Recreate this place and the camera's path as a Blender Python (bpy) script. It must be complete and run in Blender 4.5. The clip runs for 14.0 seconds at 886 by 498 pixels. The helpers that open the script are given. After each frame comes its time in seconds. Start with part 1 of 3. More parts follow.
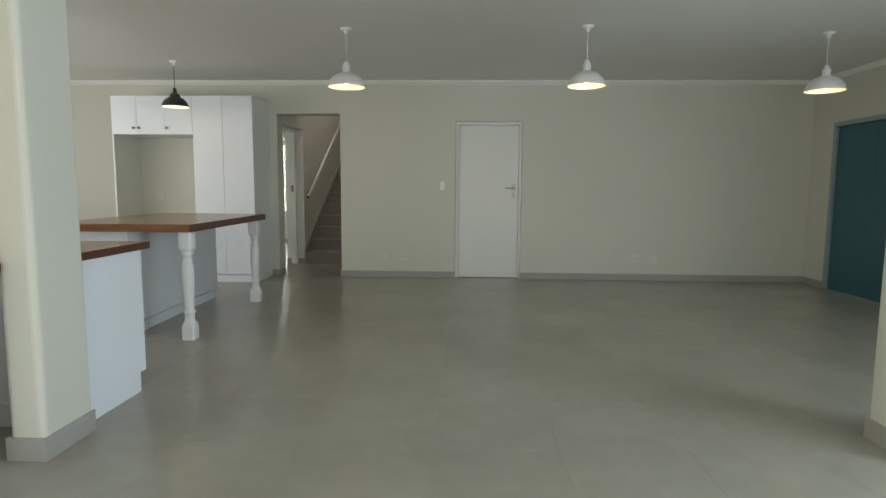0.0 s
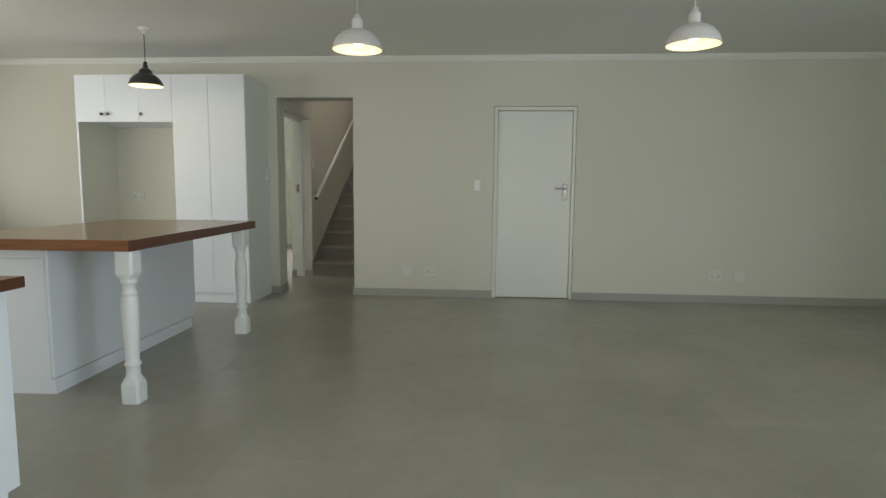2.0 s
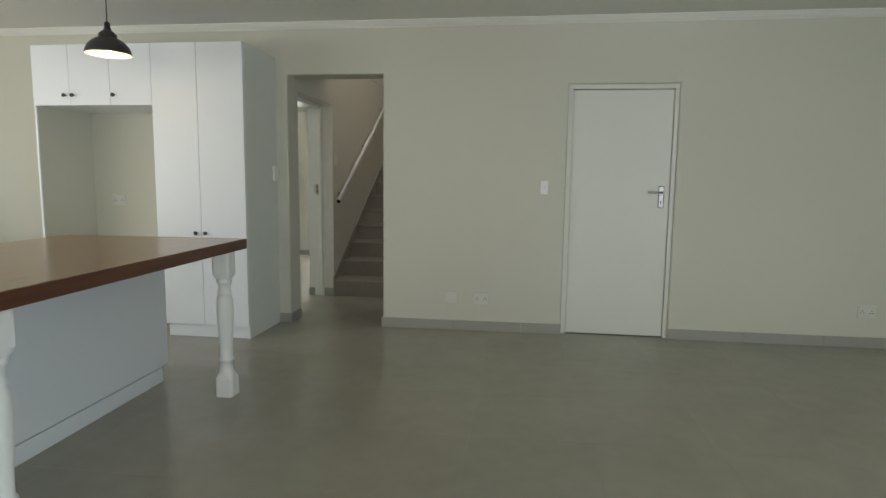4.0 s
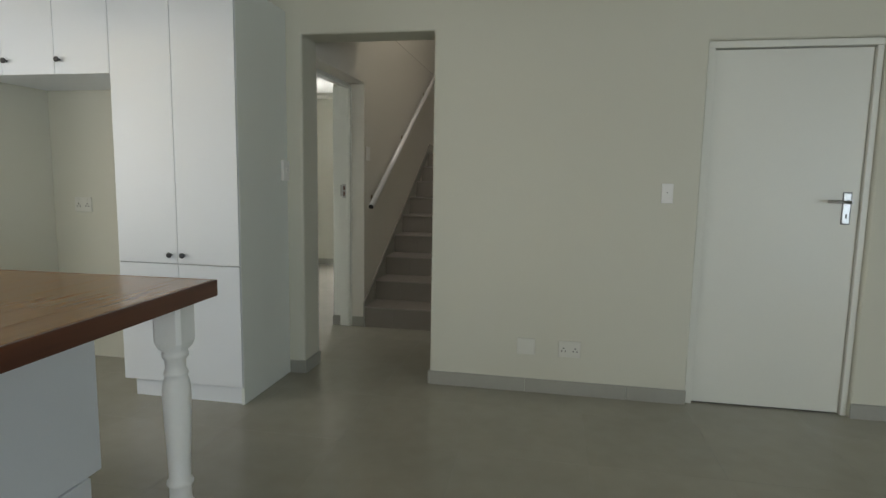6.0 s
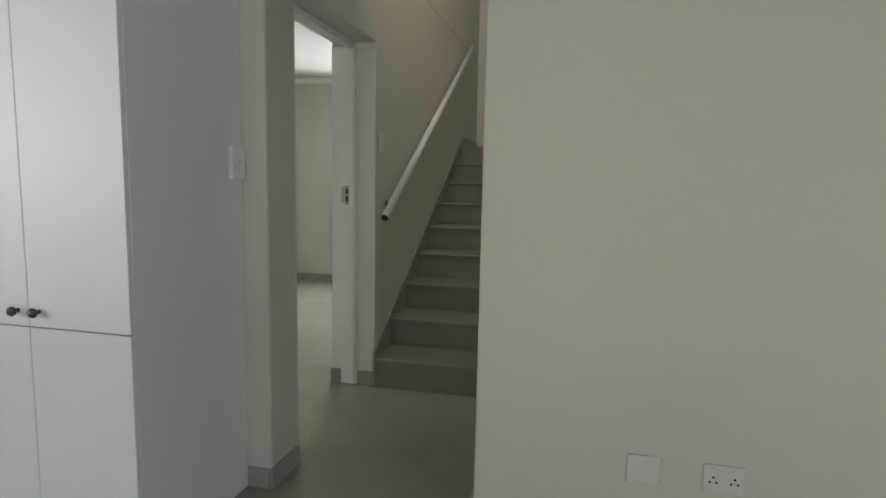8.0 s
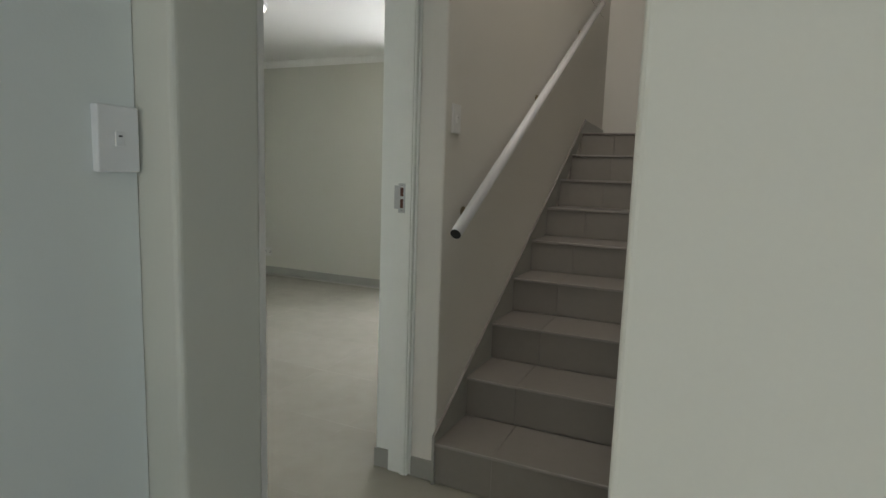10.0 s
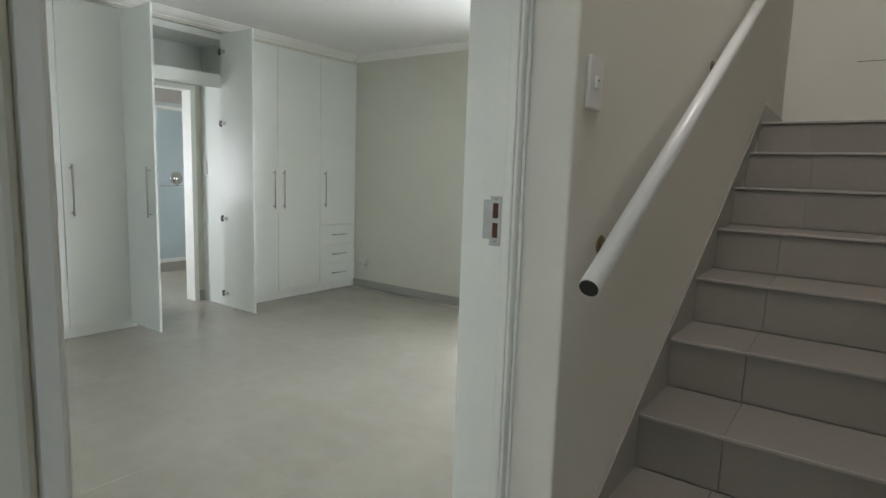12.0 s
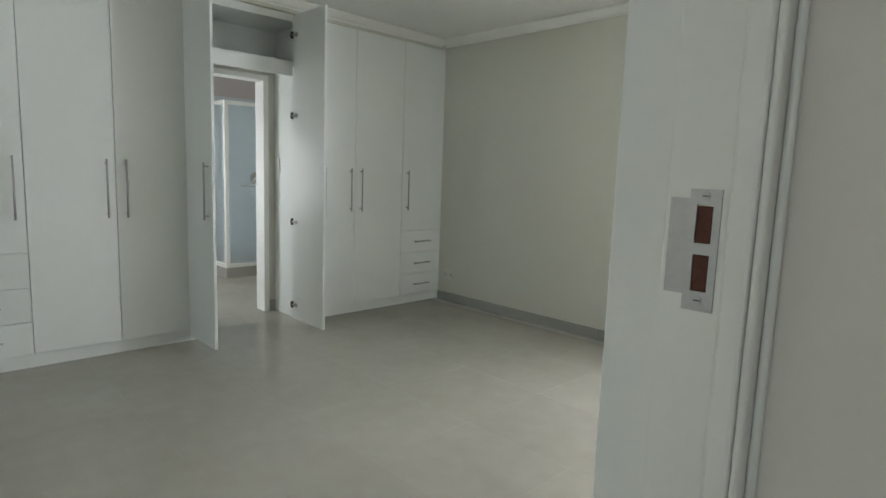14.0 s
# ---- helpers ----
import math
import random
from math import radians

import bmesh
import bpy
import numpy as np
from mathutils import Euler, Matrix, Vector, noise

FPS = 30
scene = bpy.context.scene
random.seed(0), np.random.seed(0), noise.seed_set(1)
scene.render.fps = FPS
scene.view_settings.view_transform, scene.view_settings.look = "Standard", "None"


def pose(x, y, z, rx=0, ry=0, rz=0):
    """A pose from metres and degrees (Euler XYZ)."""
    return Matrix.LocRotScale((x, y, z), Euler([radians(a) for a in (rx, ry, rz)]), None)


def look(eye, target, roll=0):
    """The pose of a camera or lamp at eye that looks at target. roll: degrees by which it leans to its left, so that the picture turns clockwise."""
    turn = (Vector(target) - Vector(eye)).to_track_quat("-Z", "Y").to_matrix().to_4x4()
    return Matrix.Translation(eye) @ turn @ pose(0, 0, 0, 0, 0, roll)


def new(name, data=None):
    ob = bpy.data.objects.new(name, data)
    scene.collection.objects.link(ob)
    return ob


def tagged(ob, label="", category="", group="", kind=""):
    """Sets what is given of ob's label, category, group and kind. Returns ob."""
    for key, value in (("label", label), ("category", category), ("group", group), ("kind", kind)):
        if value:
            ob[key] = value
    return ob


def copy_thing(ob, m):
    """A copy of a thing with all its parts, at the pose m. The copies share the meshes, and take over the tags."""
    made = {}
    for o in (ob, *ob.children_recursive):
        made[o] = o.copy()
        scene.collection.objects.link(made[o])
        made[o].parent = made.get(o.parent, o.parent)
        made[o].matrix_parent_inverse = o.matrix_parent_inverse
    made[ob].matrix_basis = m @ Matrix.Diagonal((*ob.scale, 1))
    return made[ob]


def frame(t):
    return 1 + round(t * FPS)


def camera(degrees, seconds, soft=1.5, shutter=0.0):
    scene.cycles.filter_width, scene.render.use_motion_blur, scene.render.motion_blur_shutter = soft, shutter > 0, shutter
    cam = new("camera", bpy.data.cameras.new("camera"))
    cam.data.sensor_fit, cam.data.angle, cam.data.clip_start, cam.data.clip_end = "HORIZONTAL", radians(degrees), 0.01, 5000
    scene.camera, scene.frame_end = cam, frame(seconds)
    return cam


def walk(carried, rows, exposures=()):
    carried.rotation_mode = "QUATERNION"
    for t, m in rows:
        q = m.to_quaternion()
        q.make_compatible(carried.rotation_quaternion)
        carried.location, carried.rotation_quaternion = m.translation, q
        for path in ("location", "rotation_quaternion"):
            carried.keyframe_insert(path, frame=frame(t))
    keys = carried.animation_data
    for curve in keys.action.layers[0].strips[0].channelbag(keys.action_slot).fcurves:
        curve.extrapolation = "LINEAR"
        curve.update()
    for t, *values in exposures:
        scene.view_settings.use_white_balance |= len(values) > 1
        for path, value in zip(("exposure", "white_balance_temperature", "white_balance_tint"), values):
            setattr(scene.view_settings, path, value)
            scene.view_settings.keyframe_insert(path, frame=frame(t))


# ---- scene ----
cam = camera(75.5, 14.0)
PATH = [
    (0, (1.683, -7.63, 1.207), (1.603, -5.643, 0.994), 0.4),
    (0.5, (1.641, -7.289, 1.176), (1.546, -5.302, 0.967), 0.5),
    (1, (1.561, -6.939, 1.179), (1.45, -4.953, 0.968), 0.5),
    (1.5, (1.503, -6.589, 1.201), (1.382, -4.604, 0.983), 0.5),
    (2, (1.449, -6.24, 1.207), (1.305, -4.256, 0.993), 0.5),
    (2.5, (1.346, -5.871, 1.236), (1.183, -3.89, 1.016), 0.7),
    (3, (1.287, -5.526, 1.242), (1.101, -3.547, 1.019), 0.6),
    (5.5, (0.81, -3.791, 1.289), (0.469, -1.835, 1.05), 1.1),
    (6, (0.71, -3.448, 1.288), (0.349, -1.496, 1.048), 1.0),
    (6.5, (0.624, -3.07, 1.277), (0.247, -1.12, 1.041), 1.0),
    (7, (0.501, -2.723, 1.264), (0.109, -0.775, 1.031), 1.3),
    (9.5, (0.175, -1.047, 1.288), (-0.521, 0.811, 1.033), 1.3),
    (10, (0.095, -0.794, 1.285), (-0.731, 1.008, 1.021), 1.9),
    (10.5, (-0.008, -0.562, 1.295), (-0.925, 1.196, 1.034), 1.7),
    (11, (-0.107, -0.316, 1.29), (-1.102, 1.399, 1.03), 1.8),
    (11.5, (-0.191, -0.113, 1.295), (-1.289, 1.538, 1.033), 1.8),
    (12, (-0.325, 0.071, 1.288), (-1.495, 1.672, 1.024), 1.9),
    (12.5, (-0.442, 0.237, 1.28), (-1.659, 1.802, 1.016), 2.0),
    (13, (-0.551, 0.421, 1.271), (-1.823, 1.941, 1.005), 2.0),
    (13.5, (-0.67, 0.554, 1.272), (-2.016, 2.008, 1.002), 2.2),
    (14, (-0.811, 0.678, 1.243), (-2.226, 2.066, 0.982), 2.0),
]
walk(cam, [(t, look(eye, target, roll)) for t, eye, target, roll in PATH], [(0, -0.24, 6850, 9), (3, -0.08, 6950, 8), (6.5, -0.24, 6800, 9), (9.5, 0.0, 6550, 10), (10.2, 0.15, 6500, 11), (11, 0.46, 6300, 10), (12.5, 0.38, 6300, 10), (14, 0.1, 6350, 10)])

# ---- world and light ----
world = bpy.data.worlds.new("world")
scene.world = world
world.use_nodes = True
wn = world.node_tree.nodes
sky = wn.new("ShaderNodeTexSky")
sky.sky_type = 'NISHITA'
sky.sun_disc = False
sky.sun_elevation = radians(58)
sky.sun_rotation = radians(90)
wn["Background"].inputs[1].default_value = 0.12
world.node_tree.links.new(sky.outputs[0], wn["Background"].inputs[0])

sun_data = bpy.data.lights.new("sun", 'SUN')
sun_data.energy, sun_data.angle, sun_data.color = 2.5, radians(0.6), (1.0, 0.95, 0.88)
sun = new("sun", sun_data)
sun.matrix_world = look((19, 0, 30), (0, 0, 0))


def window_light(name, place, target, w, h, power, colour):
    d = bpy.data.lights.new(name, 'AREA')
    d.shape, d.size, d.size_y, d.energy, d.color = 'RECTANGLE', w, h, power, colour
    o = new(name, d)
    o.matrix_world = look(place, target)
    return o


COOL, DAY = (0.92, 0.94, 1.0), (0.97, 0.98, 1.0)
window_light("daylight_patio", (0.0, -10.3, 1.15), (0.0, 0, 1.15), 5.0, 2.0, 110, (1.0, 0.965, 0.88))
window_light("daylight_side", (6.0, -7.6, 1.15), (0, -7.4, 1.1), 3.0, 2.0, 215, (0.67, 0.82, 1.0))
window_light("daylight_kitchen", (-4.08, -3.3, 1.55), (-1.6, -1.2, 1.2), 2.2, 0.95, 42, (0.95, 0.97, 1.0))
window_light("daylight_bedroom", (-1.77, 4.88, 1.42), (-1.77, 0.6, 1.35), 1.0, 1.45, 68, COOL)
window_light("daylight_bathroom", (-6.4, 1.62, 1.17), (-6.5, 4.6, 1.1), 0.85, 0.75, 25, DAY)
# unseen lamp added overhead to brighten the stairs; no skylight is known there
window_light("stairwell_fill", (-0.33, 1.2, 5.25), (-0.33, 2.9, 0.8), 0.9, 1.4, 36, (1.0, 0.95, 0.89))


# ---- materials ----
def material(name, colour, rough=0.5, vary=0.06, scale=3.0, fine=60.0, bump=0.05, metal=0.0, random_tone=0.0, gloss_vary=0.04, stretch=(1, 1, 1)):
    m = bpy.data.materials.new(name)
    m.use_nodes = True
    nt = m.node_tree
    n, l = nt.nodes, nt.links
    p = n["Principled BSDF"]
    p.inputs["Metallic"].default_value = metal
    co = n.new("ShaderNodeTexCoord")
    mp = n.new("ShaderNodeMapping")
    mp.inputs["Scale"].default_value = stretch
    geo = n.new("ShaderNodeNewGeometry")
    l.new(geo.outputs["Position"], mp.inputs["Vector"])
    big = n.new("ShaderNodeTexNoise")
    big.inputs["Scale"].default_value, big.inputs["Detail"].default_value = scale, 5
    small = n.new("ShaderNodeTexNoise")
    small.inputs["Scale"].default_value, small.inputs["Detail"].default_value = fine, 3
    l.new(mp.outputs[0], big.inputs["Vector"])
    l.new(mp.outputs[0], small.inputs["Vector"])
    mix = n.new("ShaderNodeMix")
    mix.data_type = 'FLOAT'
    mix.inputs[0].default_value = 0.35
    l.new(big.outputs[0], mix.inputs[2])
    l.new(small.outputs[0], mix.inputs[3])
    ramp = n.new("ShaderNodeMapRange")
    ramp.inputs[1].default_value, ramp.inputs[2].default_value = 0.15, 0.85
    ramp.inputs[3].default_value, ramp.inputs[4].default_value = 1 - vary, 1 + vary
    l.new(mix.outputs[0], ramp.inputs[0])
    tone = ramp.outputs[0]
    if random_tone:
        info = n.new("ShaderNodeObjectInfo")
        rr = n.new("ShaderNodeMapRange")
        rr.inputs[3].default_value, rr.inputs[4].default_value = 1 - random_tone, 1 + random_tone
        l.new(info.outputs["Random"], rr.inputs[0])
        mu = n.new("ShaderNodeMath")
        mu.operation = 'MULTIPLY'
        l.new(tone, mu.inputs[0])
        l.new(rr.outputs[0], mu.inputs[1])
        tone = mu.outputs[0]
    sc = n.new("ShaderNodeVectorMath")
    sc.operation = 'SCALE'
    sc.inputs[0].default_value = colour
    l.new(tone, sc.inputs["Scale"])
    l.new(sc.outputs[0], p.inputs["Base Color"])
    rg = n.new("ShaderNodeMapRange")
    rg.inputs[1].default_value, rg.inputs[2].default_value = 0.1, 0.9
    rg.inputs[3].default_value, rg.inputs[4].default_value = max(0.02, rough - gloss_vary), min(1, rough + gloss_vary)
    l.new(big.outputs[0], rg.inputs[0])
    l.new(rg.outputs[0], p.inputs["Roughness"])
    if bump:
        b = n.new("ShaderNodeBump")
        b.inputs["Strength"].default_value, b.inputs["Distance"].default_value = bump, 0.01
        l.new(small.outputs[0], b.inputs["Height"])
        l.new(b.outputs[0], p.inputs["Normal"])
    return m


def wood_material(name, dark, light, rough, axis):
    m = bpy.data.materials.new(name)
    m.use_nodes = True
    nt = m.node_tree
    n, l = nt.nodes, nt.links
    p = n["Principled BSDF"]
    geo = n.new("ShaderNodeNewGeometry")
    mp = n.new("ShaderNodeMapping")
    mp.inputs["Scale"].default_value = (14, 1.2, 14) if axis == 'y' else (1.2, 14, 14)
    l.new(geo.outputs["Position"], mp.inputs["Vector"])
    g = n.new("ShaderNodeTexNoise")
    g.inputs["Scale"].default_value, g.inputs["Detail"].default_value, g.inputs["Distortion"].default_value = 2.2, 8, 0.6
    l.new(mp.outputs[0], g.inputs["Vector"])
    r = n.new("ShaderNodeValToRGB")
    r.color_ramp.elements[0].position, r.color_ramp.elements[1].position = 0.3, 0.72
    r.color_ramp.elements[0].color, r.color_ramp.elements[1].color = (*dark, 1), (*light, 1)
    l.new(g.outputs[0], r.inputs[0])
    info = n.new("ShaderNodeObjectInfo")
    rr = n.new("ShaderNodeMapRange")
    rr.inputs[3].default_value, rr.inputs[4].default_value = 0.95, 1.05
    l.new(info.outputs["Random"], rr.inputs[0])
    sc = n.new("ShaderNodeVectorMath")
    sc.operation = 'SCALE'
    l.new(r.outputs[0], sc.inputs[0])
    l.new(rr.outputs[0], sc.inputs["Scale"])
    l.new(sc.outputs[0], p.inputs["Base Color"])
    p.inputs["Roughness"].default_value = rough
    b = n.new("ShaderNodeBump")
    b.inputs["Strength"].default_value, b.inputs["Distance"].default_value = 0.08, 0.004
    l.new(g.outputs[0], b.inputs["Height"])
    l.new(b.outputs[0], p.inputs["Normal"])
    return m


def glass_material(name, rough, tint):
    m = bpy.data.materials.new(name)
    m.use_nodes = True
    p = m.node_tree.nodes["Principled BSDF"]
    p.inputs["Base Color"].default_value = (*tint, 1)
    p.inputs["Roughness"].default_value = rough
    p.inputs["Transmission Weight"].default_value = 1.0
    p.inputs["IOR"].default_value = 1.2 if rough else 1.45
    return m


def glow_material(name, colour, strength):
    m = bpy.data.materials.new(name)
    m.use_nodes = True
    p = m.node_tree.nodes["Principled BSDF"]
    p.inputs["Emission Color"].default_value = (*colour, 1)
    p.inputs["Emission Strength"].default_value = strength
    return m


WALL = material("wall_paint", (0.605, 0.600, 0.518), 0.72, 0.035, 0.9, 110, 0.035)
WALL_UP = material("stairwell_paint", (0.70, 0.68, 0.625), 0.75, 0.035, 0.9, 110, 0.035)
CEIL = material("ceiling_paint", (0.78, 0.78, 0.74), 0.8, 0.04, 0.7, 90, 0.12)
TRIM = material("trim_paint", (0.80, 0.815, 0.77), 0.42, 0.03, 2.0, 80, 0.05)
CORN = material("cornice_paint", (0.78, 0.78, 0.73), 0.6, 0.03, 2.0, 80, 0.05)
TILE = material("floor_tile", (0.345, 0.328, 0.278), 0.245, 0.17, 1.5, 9, 0.004, random_tone=0.02, gloss_vary=0.02)
STAIR = material("stair_tile", (0.228, 0.207, 0.184), 0.48, 0.10, 2.0, 30, 0.04, random_tone=0.04)
NOSE = material("nosing_strip", (0.31, 0.288, 0.262), 0.4, 0.06, 4, 60, 0.03)
SKIRT = material("skirting_tile", (0.34, 0.335, 0.30), 0.35, 0.08, 2.0, 40, 0.03, random_tone=0.03)
GROUT = material("grout", (0.33, 0.32, 0.285), 0.9, 0.12, 5, 80, 0.2)
CAB = material("cabinet_lacquer", (0.77, 0.80, 0.83), 0.40, 0.02, 1.5, 120, 0.03)
WARD = material("wardrobe_melamine", (0.74, 0.77, 0.73), 0.33, 0.02, 1.5, 150, 0.03, gloss_vary=0.005)
DOORP = material("door_enamel", (0.70, 0.705, 0.65), 0.36, 0.025, 1.5, 60, 0.05)
LEGP = material("leg_paint", (0.80, 0.81, 0.80), 0.38, 0.03, 6, 80, 0.05)
WOOD = wood_material("oiled_hardwood", (0.285, 0.135, 0.040), (0.335, 0.165, 0.052), 0.2, 'y')
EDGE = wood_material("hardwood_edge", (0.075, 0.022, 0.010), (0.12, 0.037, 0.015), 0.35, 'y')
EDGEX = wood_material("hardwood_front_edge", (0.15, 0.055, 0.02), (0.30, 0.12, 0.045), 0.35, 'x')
STEEL = material("brushed_steel", (0.46, 0.46, 0.45), 0.35, 0.05, 20, 200, 0.04, metal=1.0)
PLATE = material("worn_steel_plate", (0.48, 0.49, 0.49), 0.42, 0.2, 25, 160, 0.08, metal=1.0)
CHROME = material("chrome", (0.75, 0.75, 0.76), 0.08, 0.03, 10, 100, 0.0, metal=1.0, gloss_vary=0.03)
BRASS = material("tarnished_brass", (0.30, 0.24, 0.14), 0.4, 0.2, 30, 120, 0.08, metal=1.0)
BLACK = material("black_plastic", (0.02, 0.02, 0.02), 0.45, 0.2, 8, 90, 0.08)
KNOB = material("gunmetal", (0.10, 0.10, 0.105), 0.3, 0.1, 20, 120, 0.03, metal=0.8)
SLOT = material("raw_timber_mortice", (0.10, 0.035, 0.022), 0.8, 0.3, 30, 120, 0.2)
DULL = material("aged_cover_plastic", (0.64, 0.64, 0.585), 0.5, 0.02, 5, 90, 0.02)
PLAST = material("white_plastic", (0.80, 0.80, 0.78), 0.35, 0.02, 5, 90, 0.02)
RAILP = material("rail_enamel", (0.72, 0.72, 0.72), 0.20, 0.03, 4, 60, 0.03)
LAMPW = material("lamp_enamel_white", (0.74, 0.73, 0.72), 0.35, 0.03, 6, 80, 0.03)
LAMPD = material("lamp_enamel_charcoal", (0.035, 0.034, 0.036), 0.38, 0.12, 8, 80, 0.04)
LINER = material("lamp_liner", (0.86, 0.80, 0.64), 0.5, 0.02, 6, 80, 0.02)
TEAL = material("teal_enamel", (0.028, 0.115, 0.145), 0.40, 0.08, 1.2, 60, 0.05)
TEALF = material("grey_blue_frame", (0.26, 0.33, 0.36), 0.45, 0.06, 3, 60, 0.05)
FILLER = material("crack_filler_line", (0.26, 0.24, 0.22), 0.9, 0.2, 30, 120, 0.1)
GREYS = material("grey_stringer", (0.34, 0.33, 0.33), 0.6, 0.08, 6, 80, 0.05)
GLASS = glass_material("window_glass", 0.0, (0.97, 0.99, 0.98))
FROST = glass_material("obscure_shower_glass", 0.32, (0.86, 0.92, 0.94))
BULB = glow_material("warm_bulb", (1.0, 0.87, 0.58), 8.0)
DIFF = glow_material("ceiling_light_diffuser", (1.0, 0.95, 0.85), 1.6)
GROUND = material("outdoor_paving", (0.34, 0.33, 0.30), 0.85, 0.15, 0.5, 12, 0.2)
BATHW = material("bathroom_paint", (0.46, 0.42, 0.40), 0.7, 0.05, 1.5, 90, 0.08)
SHOWT = material("shower_wall_tile", (0.50, 0.54, 0.56), 0.3, 0.06, 3, 50, 0.03)

# ---- building helpers ----
PLACE = {}


def box(bm, x0, x1, y0, y1, z0, z1):
    r = bmesh.ops.create_cube(bm, size=1.0)
    for v in r["verts"]:
        v.co = Vector(((x0 + x1) / 2 + v.co.x * (x1 - x0), (y0 + y1) / 2 + v.co.y * (y1 - y0), (z0 + z1) / 2 + v.co.z * (z1 - z0)))
    return bm


def block(x0, x1, y0, y1, z0, z1, bevel=0.0, seg=2):
    bm = box(bmesh.new(), min(x0, x1), max(x0, x1), min(y0, y1), max(y0, y1), z0, z1)
    return soften(bm, bevel, seg)


def soften(bm, bevel, seg=2):
    if bevel:
        bm.normal_update()
        es = [e for e in bm.edges if len(e.link_faces) == 2 and e.calc_face_angle(0) > 0.5]
        bmesh.ops.bevel(bm, geom=es, offset=bevel, segments=seg, affect='EDGES', profile=0.5)
    return bm


def prism(points, axis, a, b, bevel=0.0, seg=2):
    """A closed outline pushed along an axis from a to b; the outline's two numbers are the other axes in order."""
    def co(p, c):
        return {'x': (c, p[0], p[1]), 'y': (p[0], c, p[1]), 'z': (p[0], p[1], c)}[axis]
    bm = bmesh.new()
    lo = [bm.verts.new(co(p, a)) for p in points]
    hi = [bm.verts.new(co(p, b)) for p in points]
    k = len(points)
    bm.faces.new(lo)
    bm.faces.new(list(reversed(hi)))
    for i in range(k):
        bm.faces.new((lo[(i + 1) % k], lo[i], hi[i], hi[(i + 1) % k]))
    bmesh.ops.recalc_face_normals(bm, faces=bm.faces[:])
    return soften(bm, bevel, seg)


def turned(profile, place, n=28, closed=False):
    """A body turned about the upright axis; profile: radius, height."""
    bm = bmesh.new()
    rings = []
    for r, z in profile:
        rings.append([bm.verts.new((place[0] + r * math.cos(2 * math.pi * i / n), place[1] + r * math.sin(2 * math.pi * i / n), place[2] + z)) for i in range(n)])
    for a, b in zip(rings, rings[1:]):
        for i in range(n):
            bm.faces.new((a[i], a[(i + 1) % n], b[(i + 1) % n], b[i]))
    if closed:
        bm.faces.new(list(reversed(rings[0])))
        bm.faces.new(rings[-1])
    for f in bm.faces:
        f.smooth = True
    bmesh.ops.recalc_face_normals(bm, faces=bm.faces[:])
    return bm


def rod(a, b, r, n=16):
    a, b = Vector(a), Vector(b)
    bm = bmesh.new()
    q = (b - a).to_track_quat('Z', 'Y').to_matrix().to_4x4()
    bmesh.ops.create_cone(bm, cap_ends=True, segments=n, radius1=r, radius2=r, depth=(b - a).length, matrix=Matrix.Translation((a + b) / 2) @ q)
    for f in bm.faces:
        f.smooth = len(f.verts) == 4
    return bm


def merge(*bms):
    out = bmesh.new()
    for b in bms:
        me = bpy.data.meshes.new("tmp")
        b.to_mesh(me)
        out.from_mesh(me)
        bpy.data.meshes.remove(me)
        b.free()
    return out


def thing(name, place, label, category, group="", kind=""):
    e = new(name)
    e.empty_display_size = 0.05
    e.location = place
    PLACE[e.name] = Vector(place)
    return tagged(e, label, category, group, kind)


def part(name, bm, mat, parent=None, label=""):
    me = bpy.data.meshes.new(name)
    lo = Vector([min(v.co[i] for v in bm.verts) for i in range(3)])
    hi = Vector([max(v.co[i] for v in bm.verts) for i in range(3)])
    c = (lo + hi) / 2
    if parent is None:
        c.z = lo.z
    bmesh.ops.translate(bm, verts=bm.verts[:], vec=-c)
    bm.to_mesh(me)
    bm.free()
    me.materials.append(mat)
    ob = new(name, me)
    ob.location = c
    PLACE[ob.name] = c.copy()
    if parent is not None:
        ob.parent = parent
        ob.matrix_parent_inverse = Matrix.Translation(-PLACE[parent.name])
    return tagged(ob, label)


def setting(name, bm, mat, label, category):
    return tagged(part(name, bm, mat), label, category, kind="structure")


def moved(ob, dx, dy, dz=0.0):
    return copy_thing(ob, Matrix.Translation(PLACE[ob.name] + Vector((dx, dy, dz))))


# ---- plan ----
CEILING, BED_CEILING, TOP = 2.59, 2.49, 5.2
RIGHT, LEFT, BACK = 6.11, -4.2, -10.4
STAIR_L, STAIR_R = -0.852, 0.185
HALL_BED = -1.13
BED_FAR, LANDING_FAR = 4.61, 4.72
WARDROBE = -4.865
RISE, GOING, FIRST = 0.181, 0.3195, 1.23

# floor slab under the tiles, and the ground outside
setting("floor", block(-8.1, 6.4, -10.6, 4.95, -0.15, -0.0006), GROUT, "grey grout bed under large floor tiles", "floor")
setting("ground", block(-400, 400, -400, 400, -0.35, -0.2), GROUND, "pale paving round the house", "ground")

